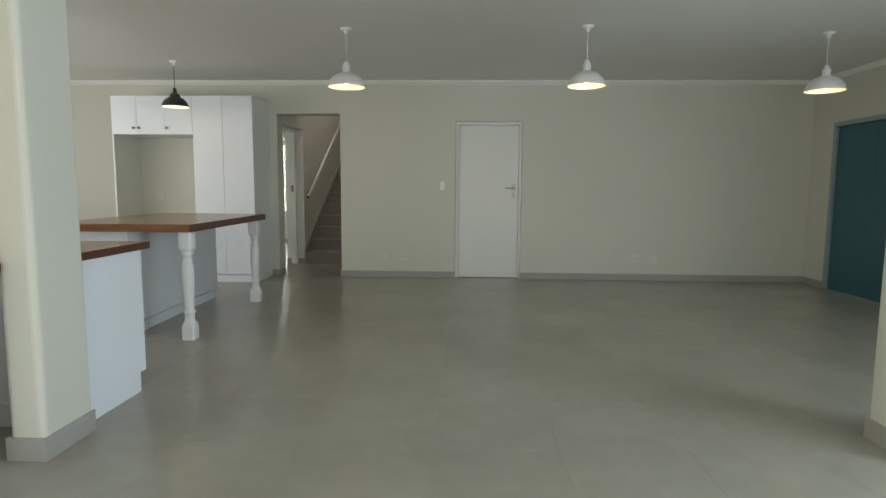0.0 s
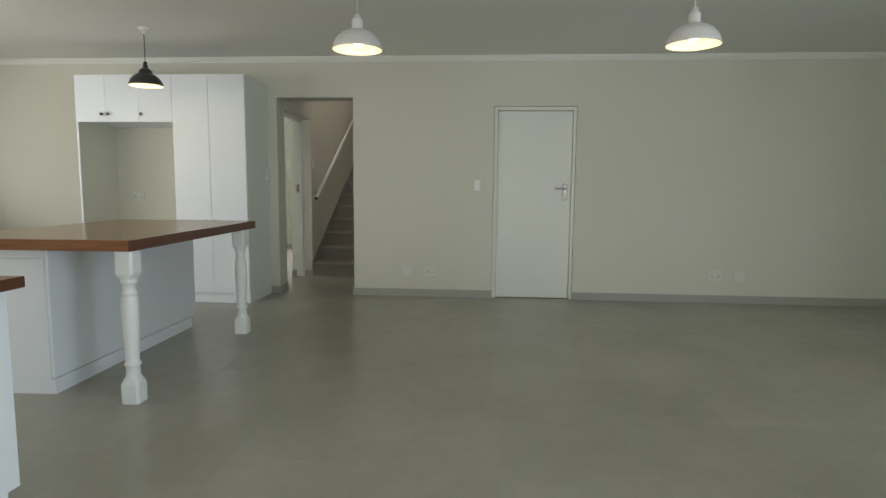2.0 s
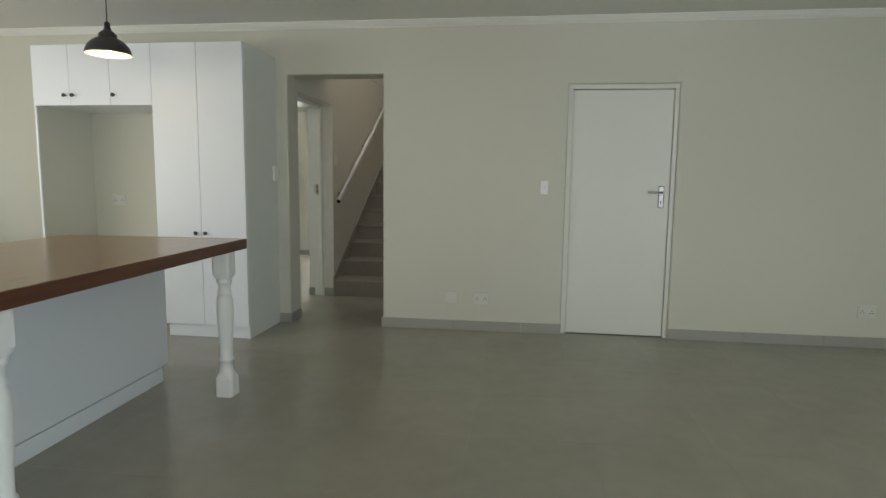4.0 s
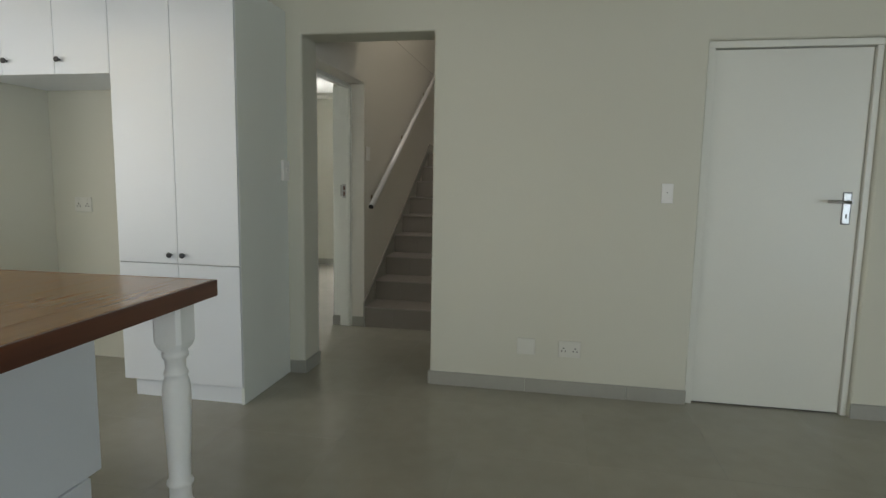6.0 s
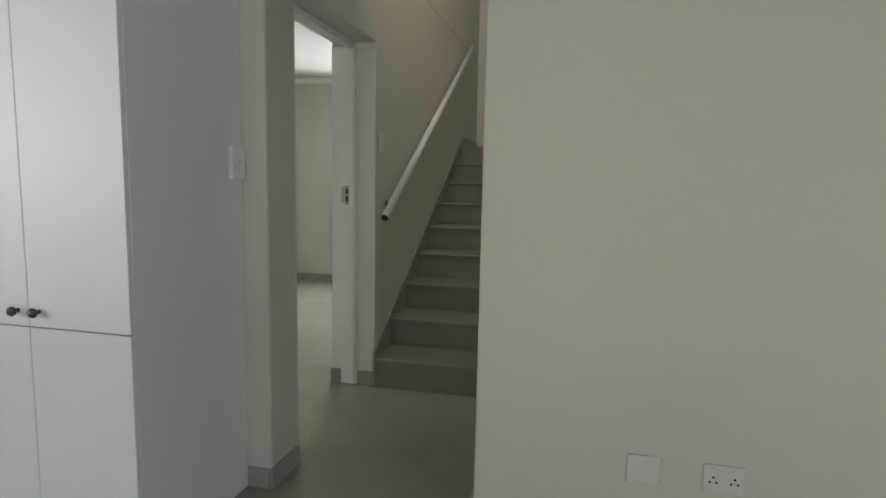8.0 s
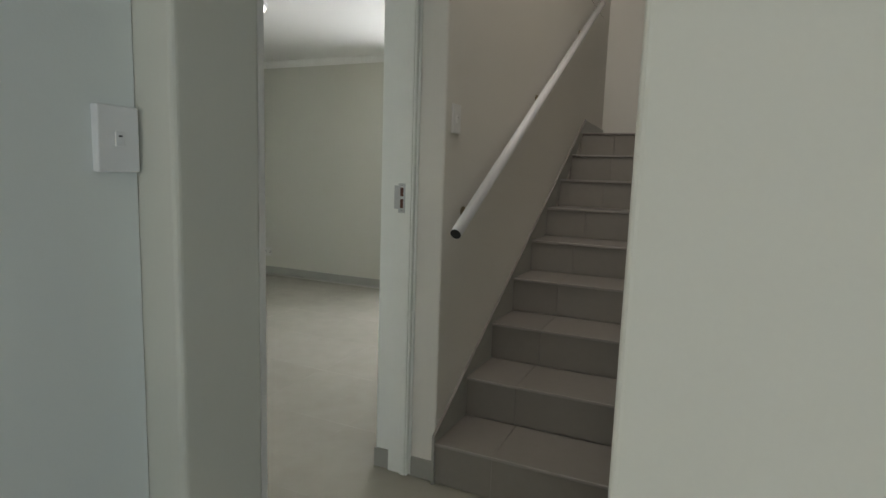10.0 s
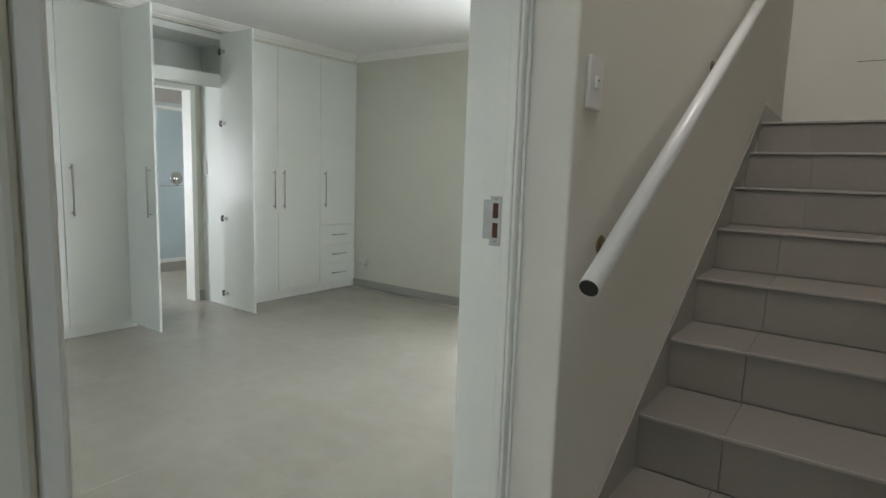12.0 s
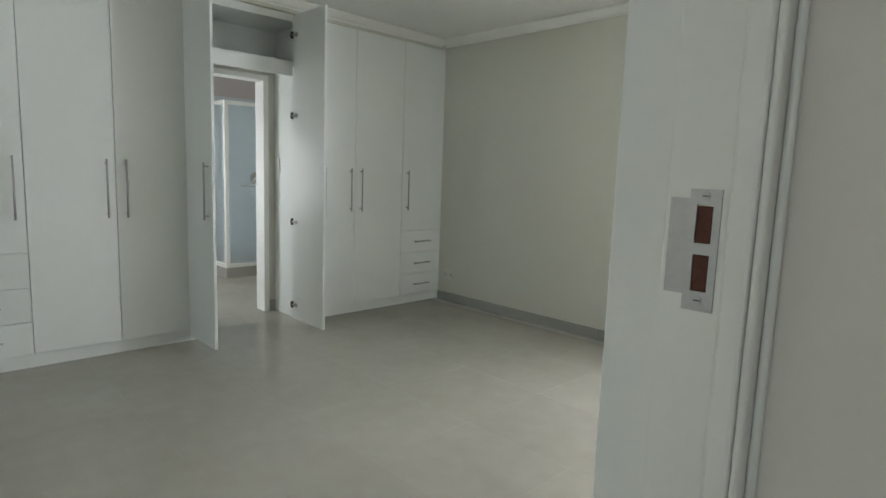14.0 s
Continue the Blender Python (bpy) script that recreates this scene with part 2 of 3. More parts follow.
# wall between the living room and the hall: one opening, one door
setting("wall_living_north", prism([(LEFT - 0.2, -0.05), (-0.843, -0.05), (-0.843, 2.165), (0, 2.165), (0, -0.05), (1.537, -0.05), (1.537, 2.07), (2.405, 2.07), (2.405, -0.05), (RIGHT + 0.2, -0.05), (RIGHT + 0.2, 2.9), (LEFT - 0.2, 2.9)], 'y', 0.0, 0.235, 0.014, 4), WALL, "pale grey-green painted plaster wall with an open doorway", "wall")
setting("wall_living_east", prism([(BACK, -0.05), (-9.2, -0.05), (-9.2, 2.15), (-6.1, 2.15), (-6.1, -0.05), (-1.78, -0.05), (-1.78, 2.02), (-0.425, 2.02), (-0.425, -0.05), (0, -0.05), (0, 2.9), (BACK, 2.9)], 'x', RIGHT, RIGHT + 0.2, 0.006), WALL, "pale grey-green painted plaster wall with a teal door", "wall")
def pierced(axis, a, b, u0, u1, v0, v1, hole):
    bm = bmesh.new()
    h0, h1, k0, k1 = hole
    for p, q, r, s in ((u0, h0, v0, v1), (h1, u1, v0, v1), (h0, h1, v0, k0), (h0, h1, k1, v1)):
        if axis == 'x':
            box(bm, a, b, p, q, r, s)
        else:
            box(bm, p, q, a, b, r, s)
    return bm


setting("wall_kitchen_west", pierced('x', LEFT - 0.2, LEFT, BACK, 0, -0.05, 2.9, (-4.6, -0.45, 1.05, 2.03)), WALL, "pale grey-green kitchen wall with a window", "wall")
setting("wall_living_south", prism([(LEFT - 0.2, -0.05), (-2.6, -0.05), (-2.6, 2.15), (2.6, 2.15), (2.6, -0.05), (RIGHT + 0.2, -0.05), (RIGHT + 0.2, 2.9), (LEFT - 0.2, 2.9)], 'y', BACK - 0.2, BACK), WALL, "painted wall with a wide glazed patio opening", "wall")
setting("ceiling_living", block(LEFT - 0.2, RIGHT + 0.2, BACK - 0.2, -0.002, CEILING, CEILING + 0.15), CEIL, "matt off-white plastered ceiling", "ceiling")

# hall, bedroom and stairwell walls
setting("wall_hall_west", prism([(0.235, -0.05), (0.262, -0.05), (0.262, 2.075), (1.258, 2.075), (1.258, -0.05), (LANDING_FAR, -0.05), (LANDING_FAR, TOP), (0.235, TOP)], 'x', HALL_BED, STAIR_L, 0.007, 3), WALL_UP, "painted plaster wall beside the stairs with a bedroom doorway", "wall")
setting("wall_stair_far", block(HALL_BED, 2.0, LANDING_FAR, LANDING_FAR + 0.2, -0.05, TOP), WALL_UP, "warm off-white plaster wall behind the landing", "wall")
setting("wall_stair_east", block(STAIR_R, STAIR_R + 0.115, 0.235, 3.98, -0.05, TOP, 0.006), WALL_UP, "painted plaster wall along the stairs", "wall")
setting("wall_upstairs_east", block(1.6, 1.8, 0.235, LANDING_FAR, -0.05, TOP), WALL_UP, "plain upper stairwell wall", "wall")
setting("wall_upstairs_south", block(HALL_BED, 1.8, 0.035, 0.235, 2.9, TOP), WALL_UP, "upper stairwell wall above the hall", "wall")
setting("ceiling_hall", block(STAIR_L, STAIR_R, 0.235, 1.0, CEILING, CEILING + 0.2), CEIL, "low hall ceiling before the stairs", "ceiling")
def slab_with_hole(x0, x1, y0, y1, z0, z1, hole):
    bm = bmesh.new()
    a, b, c, d = hole
    for p, q, e, f in ((x0, a, y0, y1), (b, x1, y0, y1), (a, b, y0, c), (a, b, d, y1)):
        box(bm, p, q, e, f, z0, z1)
    return bm


# out of view; the opening is added so the overhead fill lamp reaches down
setting("ceiling_upstairs", slab_with_hole(HALL_BED, 1.8, 0.035, LANDING_FAR + 0.2, TOP, TOP + 0.1, (-0.8, 0.14, 0.45, 1.95)), CEIL, "high unseen stairwell ceiling with an opening added for the fill lamp", "ceiling")
setting("wall_bedroom_north", pierced('y', BED_FAR, BED_FAR + 0.24, -8.2, HALL_BED, -0.05, 2.9, (-2.24, -1.30, 0.67, 2.09)), WALL, "pale green-cream bedroom wall with a window", "wall")
setting("wall_bedroom_west", prism([(0.235, -0.05), (2.24, -0.05), (2.24, 2.0), (3.035, 2.0), (3.035, -0.05), (BED_FAR, -0.05), (BED_FAR, 2.9), (0.235, 2.9)], 'x', -5.51, -5.36), WALL, "plaster wall behind the wardrobes with a bathroom doorway", "wall")
setting("wall_bedroom_nib", block(-5.36, WARDROBE, 0.235, 0.76, -0.05, 2.9), WALL, "short wall at the end of the wardrobes", "wall")
setting("wall_bedroom_bulkhead", block(-5.36, WARDROBE - 0.004, 0.76, BED_FAR, 2.405, 2.9), WALL, "plastered bulkhead above the wardrobes", "wall")
setting("ceiling_bedroom", block(-5.36, HALL_BED, 0.235, BED_FAR, BED_CEILING, BED_CEILING + 0.15), CEIL, "white bedroom ceiling", "ceiling")
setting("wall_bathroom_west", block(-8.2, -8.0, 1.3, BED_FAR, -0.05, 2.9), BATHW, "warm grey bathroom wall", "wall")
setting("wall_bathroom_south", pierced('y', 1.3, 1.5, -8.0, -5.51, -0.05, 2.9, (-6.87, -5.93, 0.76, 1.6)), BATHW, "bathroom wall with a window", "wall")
setting("ceiling_bathroom", block(-8.0, -5.51, 1.5, BED_FAR, BED_CEILING, BED_CEILING + 0.15), CEIL, "white bathroom ceiling", "ceiling")


# pillars left of an old outside wall
def pillar(x0, x1, y0, y1, name):
    bm = bmesh.new()
    box(bm, x0, x1, y0, y1, -0.05, CEILING + 0.05)
    es = [e for e in bm.edges if abs(e.verts[0].co.z - e.verts[1].co.z) > 1]
    bmesh.ops.bevel(bm, geom=es, offset=0.03, segments=4, affect='EDGES', profile=0.5)
    p = setting(name, bm, WALL, "rounded painted plaster pillar with tile skirting", "pillar")
    for i, (a, b, c, d) in enumerate(((x0 - 0.01, x1 + 0.01, y0 - 0.01, y0 - 0.001), (x1 + 0.001, x1 + 0.01, y0 - 0.001, y1), (x0 - 0.01, x0 - 0.001, y0 - 0.001, y1))):
        part("skirting_tile", block(a, b, c, d, 0.0, 0.105, 0.001, 1), SKIRT, p)


pillar(-0.312, -0.15, -5.30, -4.97, "pillar_kitchen")
pillar(3.66, 3.95, -5.16, -4.84, "pillar_living")


# cornices
def cornice(name, a, b, axis, face, sign, z, s=0.07):
    prof = [(0, 0), (0.17 * s, 0), (0.23 * s, 0.17 * s), (0.43 * s, 0.28 * s), (0.64 * s, 0.5 * s), (s - 0.014, s - 0.02), (s - 0.008, s - 0.012), (s, s - 0.01), (s, s + 0.002), (0, s + 0.002)]
    pts = [(face + sign * (u + 0.001), z - s + v) for u, v in prof]
    return setting(name, prism(pts, axis, a, b), CORN, "white moulded plaster cornice", "cornice")


cornice("cornice_north", LEFT, RIGHT, 'x', 0.0, -1, CEILING, 0.052)
cornice("cornice_east", BACK, -0.053, 'y', RIGHT, -1, CEILING, 0.052)
cornice("cornice_west", BACK, -0.053, 'y', LEFT, 1, CEILING, 0.052)
cornice("cornice_bedroom_far", WARDROBE, HALL_BED, 'x', BED_FAR, -1, BED_CEILING, 0.065)
cornice("cornice_bedroom_wardrobe", 0.3, BED_FAR - 0.065, 'y', WARDROBE, 1, BED_CEILING, 0.065)


# skirting: a run of cut tiles
def skirting(name, axis, a, b, face, sign, h=0.085, size=0.6, z=0.0):
    th = 0.012
    run = thing(name, (a, face, z) if axis == 'x' else (face, a, z), "grey tile skirting along the wall foot", "skirting", kind="structure")
    u = a
    while u < b - 1e-4:
        v = min(u + size, b)
        c, d = sorted((face + sign * 0.001, face + sign * th))
        part("skirting_tile", block(u + 0.001, v - 0.001, c, d, z, z + h, 0.0015, 1) if axis == 'x' else block(c, d, u + 0.001, v - 0.001, z, z + h, 0.0015, 1), SKIRT, run)
        u = v


skirting("baseboard_north_a", 'x', 0.0, 1.537, 0.0, -1)
skirting("baseboard_north_b", 'x', 2.405, RIGHT, 0.0, -1)
skirting("baseboard_north_c", 'x', -0.944, -0.843, 0.0, -1)
skirting("baseboard_north_d", 'x', LEFT, -2.72, 0.0, -1)
skirting("baseboard_reveal", 'y', -0.011, 0.235, -0.843, 1)
skirting("baseboard_reveal_b", 'y', -0.011, 0.235, 0.0, -1)
skirting("baseboard_hall_end", 'x', -0.961, STAIR_L, 1.258, -1)
skirting("baseboard_bed_reveal", 'x', HALL_BED - 0.011, -1.068, 1.258, -1)
skirting("baseboard_bed_side", 'y', 1.259, BED_FAR, HALL_BED, -1)
skirting("baseboard_bed_far", 'x', WARDROBE, HALL_BED - 0.012, BED_FAR, -1)
skirting("baseboard_bath", 'y', 3.036, 3.089, -5.36, 1, 0.1)
skirting("baseboard_east", 'y', -0.42, -0.012, RIGHT, -1)


# ---- doors and door frames ----
def inner_door():
    frame_ob = thing("door_1", (1.97, 0.03, 0), "closed white enamelled flush door in a timber frame", "door", kind="structure")
    part("door_leaf", block(1.579, 2.369, 0.046, 0.086, 0.008, 2.026, 0.002), DOORP, frame_ob)
    part("frame_post", block(1.538, 1.576, 0.024, 0.10, 0, 2.032, 0.003), DOORP, frame_ob)
    part("frame_post", block(2.372, 2.404, 0.024, 0.10, 0, 2.032, 0.003), DOORP, frame_ob)
    part("frame_head", block(1.538, 2.404, 0.022, 0.10, 2.032, 2.069, 0.003), DOORP, frame_ob)
    # black bar put in for the shade in the slot under the leaf
    part("threshold_shadow_gap", block(1.58, 2.368, 0.055, 0.08, 0.0, 0.006), BLACK, frame_ob)
    h = part("handle_plate", block(2.288, 2.326, 0.039, 0.046, 1.085, 1.255, 0.003), STEEL, frame_ob, "steel lever handle plate")
    part("plate_edge", block(2.2845, 2.3295, 0.0415, 0.0462, 1.0815, 1.2585, 0.002), KNOB, h)
    part("lever", merge(rod((2.307, 0.042, 1.205), (2.307, -0.010, 1.205), 0.009), rod((2.307, -0.006, 1.205), (2.195, -0.006, 1.208), 0.0085)), STEEL, h)
    part("keyhole", block(2.303, 2.311, 0.0375, 0.040, 1.115, 1.14, 0.001), BLACK, h)
    for z in (1.10, 1.243):
        part("screw", rod((2.307, 0.0395, z), (2.307, 0.0365, z), 0.004, 8), STEEL, h)


inner_door()


def teal_door():
    d = thing("door_2", (RIGHT, -1.1, 0), "dark teal enamelled door in a grey-blue frame", "door", kind="structure")
    part("frame_post", block(RIGHT - 0.01, RIGHT + 0.1, -0.485, -0.427, 0, 2.018, 0.004), TEALF, d)
    part("frame_post", block(RIGHT - 0.01, RIGHT + 0.1, -1.778, -1.72, 0, 2.018, 0.004), TEALF, d)
    part("frame_head", block(RIGHT - 0.01, RIGHT + 0.1, -1.72, -0.485, 1.965, 2.018, 0.004), TEALF, d)
    part("door_leaf", block(RIGHT + 0.02, RIGHT + 0.06, -1.117, -0.489, 0.006, 1.962, 0.003), TEAL, d)
    part("door_leaf", block(RIGHT + 0.02, RIGHT + 0.06, -1.717, -1.121, 0.006, 1.962, 0.003), TEAL, d)


teal_door()


def bedroom_frame():
    d = thing("door_3", (-1.02, 0.77, 0), "white painted door frame without its leaf shown", "door frame", kind="structure")
    x0, x1, xs = -1.067, -0.980, -1.004
    for s, y in ((-1, 1.258), (1, 0.262)):
        part("frame_post", merge(block(x0, xs, y, y + s * 0.018, 0, 2.05, 0.002), block(xs, x1, y, y + s * 0.030, 0, 2.05, 0.004)), TRIM, d)
        part("jamb_lining", block(HALL_BED + 0.001, x0 - 0.0005, y + s * 0.0005, y + s * 0.0105, 0.088, 2.05, 0.002), TRIM, d)
        part("quadrant_bead", merge(block(x1 + 0.0005, x1 + 0.009, y, y + s * 0.028, 0, 2.05, 0.004, 3), block(x1 + 0.0092, x1 + 0.018, y, y + s * 0.010, 0, 2.05, 0.004, 3)), TRIM, d)
    part("frame_head", merge(block(x0, xs, 0.262, 1.258, 2.05, 2.074, 0.002), block(xs, x1, 0.262, 1.258, 2.036, 2.074, 0.004)), TRIM, d)
    # striking plate let into the far post
    y = 1.240
    bm = bmesh.new()
    a, b, c, e, z0, z1 = -1.042, -1.0125, -1.035, -1.0195, 1.119, 1.237
    for p, q, r, s in ((a, c, z0, z1), (e, b, z0, z1), (c, e, z0, 1.138), (c, e, 1.174, 1.185), (c, e, 1.222, z1)):
        box(bm, p, q, y - 0.0022, y + 0.001, r, s)
    box(bm, -1.061, a, y - 0.0022, y + 0.001, 1.134, 1.228)
    pl = part("strike_plate", bm, PLATE, d, "worn steel striking plate with two mortices")
    for z in (1.138, 1.185):
        part("mortice", block(c, e, y - 0.0006, y + 0.0006, z, z + 0.036), SLOT, pl)
    for z in (1.1295, 1.2305):
        part("screw", rod((-1.027, y - 0.001, z), (-1.027, y - 0.0034, z), 0.0042, 10), STEEL, pl)
        part("screw_slot", block(-1.0300, -1.0240, y - 0.0037, y - 0.0033, z - 0.0006, z + 0.0006), BLACK, pl)


bedroom_frame()


def bathroom_frame():
    d = thing("door_4", (-5.4, 2.64, 0), "white painted bathroom door frame standing open", "door frame", kind="structure")
    part("frame_post", block(-5.50, -5.354, 2.988, 3.034, 0, 1.954, 0.003), TRIM, d)
    part("frame_post", block(-5.50, -5.354, 2.241, 2.281, 0, 1.954, 0.003), TRIM, d)
    part("frame_head", block(-5.50, -5.354, 2.241, 3.034, 1.955, 1.999, 0.003), TRIM, d)


bathroom_frame()


# ---- windows ----
def window(name, axis, face, u0, u1, z0, z1, mull, trans, label):
    w = thing(name, ((u0 + u1) / 2, face, z0) if axis == 'y' else (face, (u0 + u1) / 2, z0), label, "window", kind="structure")
    t = 0.045

    def bar(n, p, q, r, s, m=TRIM, d=0.03):
        ob = part(n, block(p, q, face - d, face + d, r, s, 0.003 if m is TRIM else 0) if axis == 'y' else block(face - d, face + d, p, q, r, s, 0.003 if m is TRIM else 0), m, w)
        if m is GLASS:
            ob.visible_shadow = False
    us = [u0] + list(mull) + [u1]
    zs = [z0] + list(trans) + [z1]
    for u in us:
        bar("window_frame", max(u - t / 2, u0), min(u + t / 2, u1), z0, z1)
    for z in zs:
        for a, b in zip(us, us[1:]):
            bar("window_rail", a + t / 2, b - t / 2, max(z - t / 2, z0), min(z + t / 2, z1), d=0.027)
    for a, b in zip(us, us[1:]):
        for c, e in zip(zs, zs[1:]):
            bar("pane", a + t / 2, b - t / 2, c + t / 2, e - t / 2, GLASS, 0.002)


window("window_1", 'y', BED_FAR + 0.12, -2.24, -1.30, 0.67, 2.09, (-1.77,), (1.39,), "white framed bedroom window with bright daylight")
window("window_2", 'x', LEFT - 0.1, -4.6, -0.45, 1.05, 2.03, (-3.2, -1.8), (), "white framed kitchen window")
window("window_3", 'y', BACK - 0.1, -2.6, 2.6, 0.0, 2.15, (-1.3, 0.0, 1.3), (), "wide glazed patio doors")
window("window_4", 'x', RIGHT + 0.1, -9.2, -6.1, 0.0, 2.15, (-7.65,), (), "glazed side doors")
window("window_5", 'y', 1.4, -6.87, -5.93, 0.76, 1.6, (), (), "bathroom window")


# ---- electrical plates ----
def switch(place, normal, w, h, label, rocker=True, d=0.011):
    x, y, z = place
    s = thing("light_switch", place, label, "light switch")

    def face(n, a, b, c, e, lift0, lift1, m, bev=0.001):
        if normal == '-y':
            bm = block(x + a, x + b, y - lift1, y - lift0, z + c, z + e, bev)
        elif normal == '+x':
            bm = block(x + lift0, x + lift1, y + a, y + b, z + c, z + e, bev)
        else:
            bm = block(x - lift1, x - lift0, y + a, y + b, z + c, z + e, bev)
        return part(n, bm, m, s)
    face("plate", -w / 2, w / 2, -h / 2, h / 2, 0.0005, d, PLAST, 0.003)
    if rocker:
        face("rocker", -0.009, 0.009, -0.014, 0.014, d - 0.001, d + 0.004, PLAST, 0.0015)
        face("indicator", -0.004, 0.004, 0.004, 0.007, d + 0.003, d + 0.0046, BLACK, 0)


def socket(place, holes=True, w=0.13, label="white twin wall socket low on the wall"):
    x, y, z = place
    s = thing("wall_socket", place, label, "socket")
    part("plate", block(x - w / 2, x + w / 2, y - 0.011, y - 0.0005, z - 0.05, z + 0.05, 0.003), DULL, s)
    if holes:
        for c in (-0.034, 0.034):
            for a, b in ((0, 0.014), (-0.011, -0.003), (0.011, -0.003)):
                part("pin_hole", rod((x + c + a, y - 0.0105, z + b - 0.008), (x + c + a, y - 0.0125, z + b - 0.008), 0.0042, 10), BLACK, s)
            part("toggle", block(x + c - 0.007, x + c + 0.007, y - 0.015, y - 0.010, z + 0.026, z + 0.042, 0.001), DULL, s)


switch((1.363, 0, 1.233), '-y', 0.062, 0.112, "white light switch on the living room wall")
switch((STAIR_L, 1.345, 1.50), '+x', 0.075, 0.115, "white light switch beside the bedroom door")
switch((-0.947, -0.052, 1.328), '+x', 0.085, 0.125, "white light switch on the cupboard side", d=0.019)
switch((-5.30, 3.09, 1.265), '-y', 0.07, 0.115, "white light switch beside the bathroom door", False)
socket((0.86, 0, 0.285))
socket((0.60, 0, 0.287), False, 0.11, "blank white cover plate low on the wall")
socket((3.906, 0, 0.292))
socket((4.155, 0, 0.28), False, 0.11, "blank white cover plate low on the wall")
socket((-2.46, 0, 1.076), True, 0.13, "white twin wall socket in the fridge niche")
socket((-4.725, BED_FAR, 0.265), True, 0.11, "white twin wall socket low on the bedroom wall")


# ---- kitchen cupboard ----
def knob(door, x, y, z):
    k = part("knob", turned([(0.0005, 0), (0.008, 0.0), (0.006, 0.006), (0.007, 0.012), (0.014, 0.017), (0.016, 0.024), (0.012, 0.031), (0.0005, 0.033)], (0, 0, 0), 16), KNOB, door, "gunmetal knob")
    # turned upright, laid to point out of the door
    k.data.transform(Matrix.Rotation(radians(90), 4, 'X'))
    k.location = (x, y - 0.016, z)


def tall_cupboard():
    c = thing("kitchen_cupboard", (-1.83, -0.3, 0), "tall white cupboard with an open fridge niche", "cupboard")
    x0, x1, top = -2.715, -0.947, 2.305
    seams = (-2.715, -2.395, -2.046, -1.697, -1.322, -0.947)
    t = 0.018
    part("niche_panel", block(x0, x0 + t, -0.585, -0.002, 0.0, top, 0.001, 1), WALL, c, "panel painted like the wall")
    part("panel_edge", block(x0, x0 + t, -0.600, -0.586, 0.0, 1.836, 0.001, 1), CAB, c)
    part("side_panel", block(x1 - t, x1, -0.585, -0.002, 0.0, top, 0.001, 1), WARD, c, "white melamine end panel")
    part("side_panel", block(-1.697, -1.697 + t, -0.585, -0.002, 0.10, top - t, 0.001, 1), CAB, c)
    part("top_panel", block(x0 + t, x1 - t, -0.585, -0.002, top - t, top, 0.001, 1), CAB, c)
    part("niche_shelf", block(x0 + t, -1.697, -0.585, -0.002, 1.845, 1.845 + t, 0.001, 1), CAB, c)
    part("plinth", block(-1.645, x1 - t, -0.575, -0.03, 0.0, 0.099, 0.001, 1), CAB, c)
    g = 0.0015
    for i in range(3):
        d = part("door", block(seams[i] + g, seams[i + 1] - g, -0.604, -0.586, 1.838, top, 0.0015, 1), CAB, c)
        knob(d, seams[i + 1] - 0.035 if i == 0 else seams[i] + 0.035, -0.604, 1.915)
    for i in (3, 4):
        d = part("door", block(seams[i] + g, seams[i + 1] - g, -0.604, -0.586, 0.796, top, 0.0015, 1), CAB, c)
        knob(d, -1.322 + (-0.04 if i == 3 else 0.04), -0.604, 0.845)
        part("door", block(seams[i] + g, seams[i + 1] - g, -0.604, -0.586, 0.105, 0.792, 0.0015, 1), CAB, c)


tall_cupboard()


# ---- breakfast bar, island and low counters ----
def leg_outline(a, z):
    return [(-a, -a, z), (a, -a, z), (a, a, z), (-a, a, z)]


def bar_leg(x, y, h):
    """Square block, turned shaft and square foot in one turned-timber leg."""
    n = 24
    bm = bmesh.new()
    prof = [(0.0, 0.049, 1), (0.003, 0.051, 1), (0.105, 0.051, 1), (0.128, 0.047, 0.6), (0.148, 0.040, 0), (0.165, 0.037, 0), (0.206, 0.036, 0), (0.211, 0.042, 0), (0.219, 0.045, 0), (0.228, 0.042, 0), (0.236, 0.036, 0), (0.30, 0.037, 0), (0.42, 0.043, 0), (0.53, 0.047, 0), (0.575, 0.045, 0), (0.596, 0.039, 0), (0.604, 0.035, 0), (0.612, 0.040, 0), (0.622, 0.039, 0), (0.632, 0.033, 0), (0.665, 0.034, 0), (0.674, 0.043, 0), (0.688, 0.043, 0), (0.694, 0.038, 0), (0.706, 0.047, 0.55), (0.727, 0.051, 1), (h, 0.051, 1)]
    rings = []
    for z, r, sq in prof:
        ring = []
        for i in range(n):
            a = 2 * math.pi * (i + 0.5) / n
            cx, cy = math.cos(a), math.sin(a)
            k = 1 / max(abs(cx), abs(cy))
            s = (1 - sq) + sq * min(k, 1.36)
            ring.append(bm.verts.new((x + r * cx * s, y + r * cy * s, z)))
        rings.append((ring, sq))
    for (a, s1), (b, s2) in zip(rings, rings[1:]):
        for i in range(n):
            f = bm.faces.new((a[i], a[(i + 1) % n], b[(i + 1) % n], b[i]))
            f.smooth = s1 < 0.9 and s2 < 0.9
    bm.faces.new(list(reversed(rings[0][0])))
    bm.faces.new(rings[-1][0])
    return bm


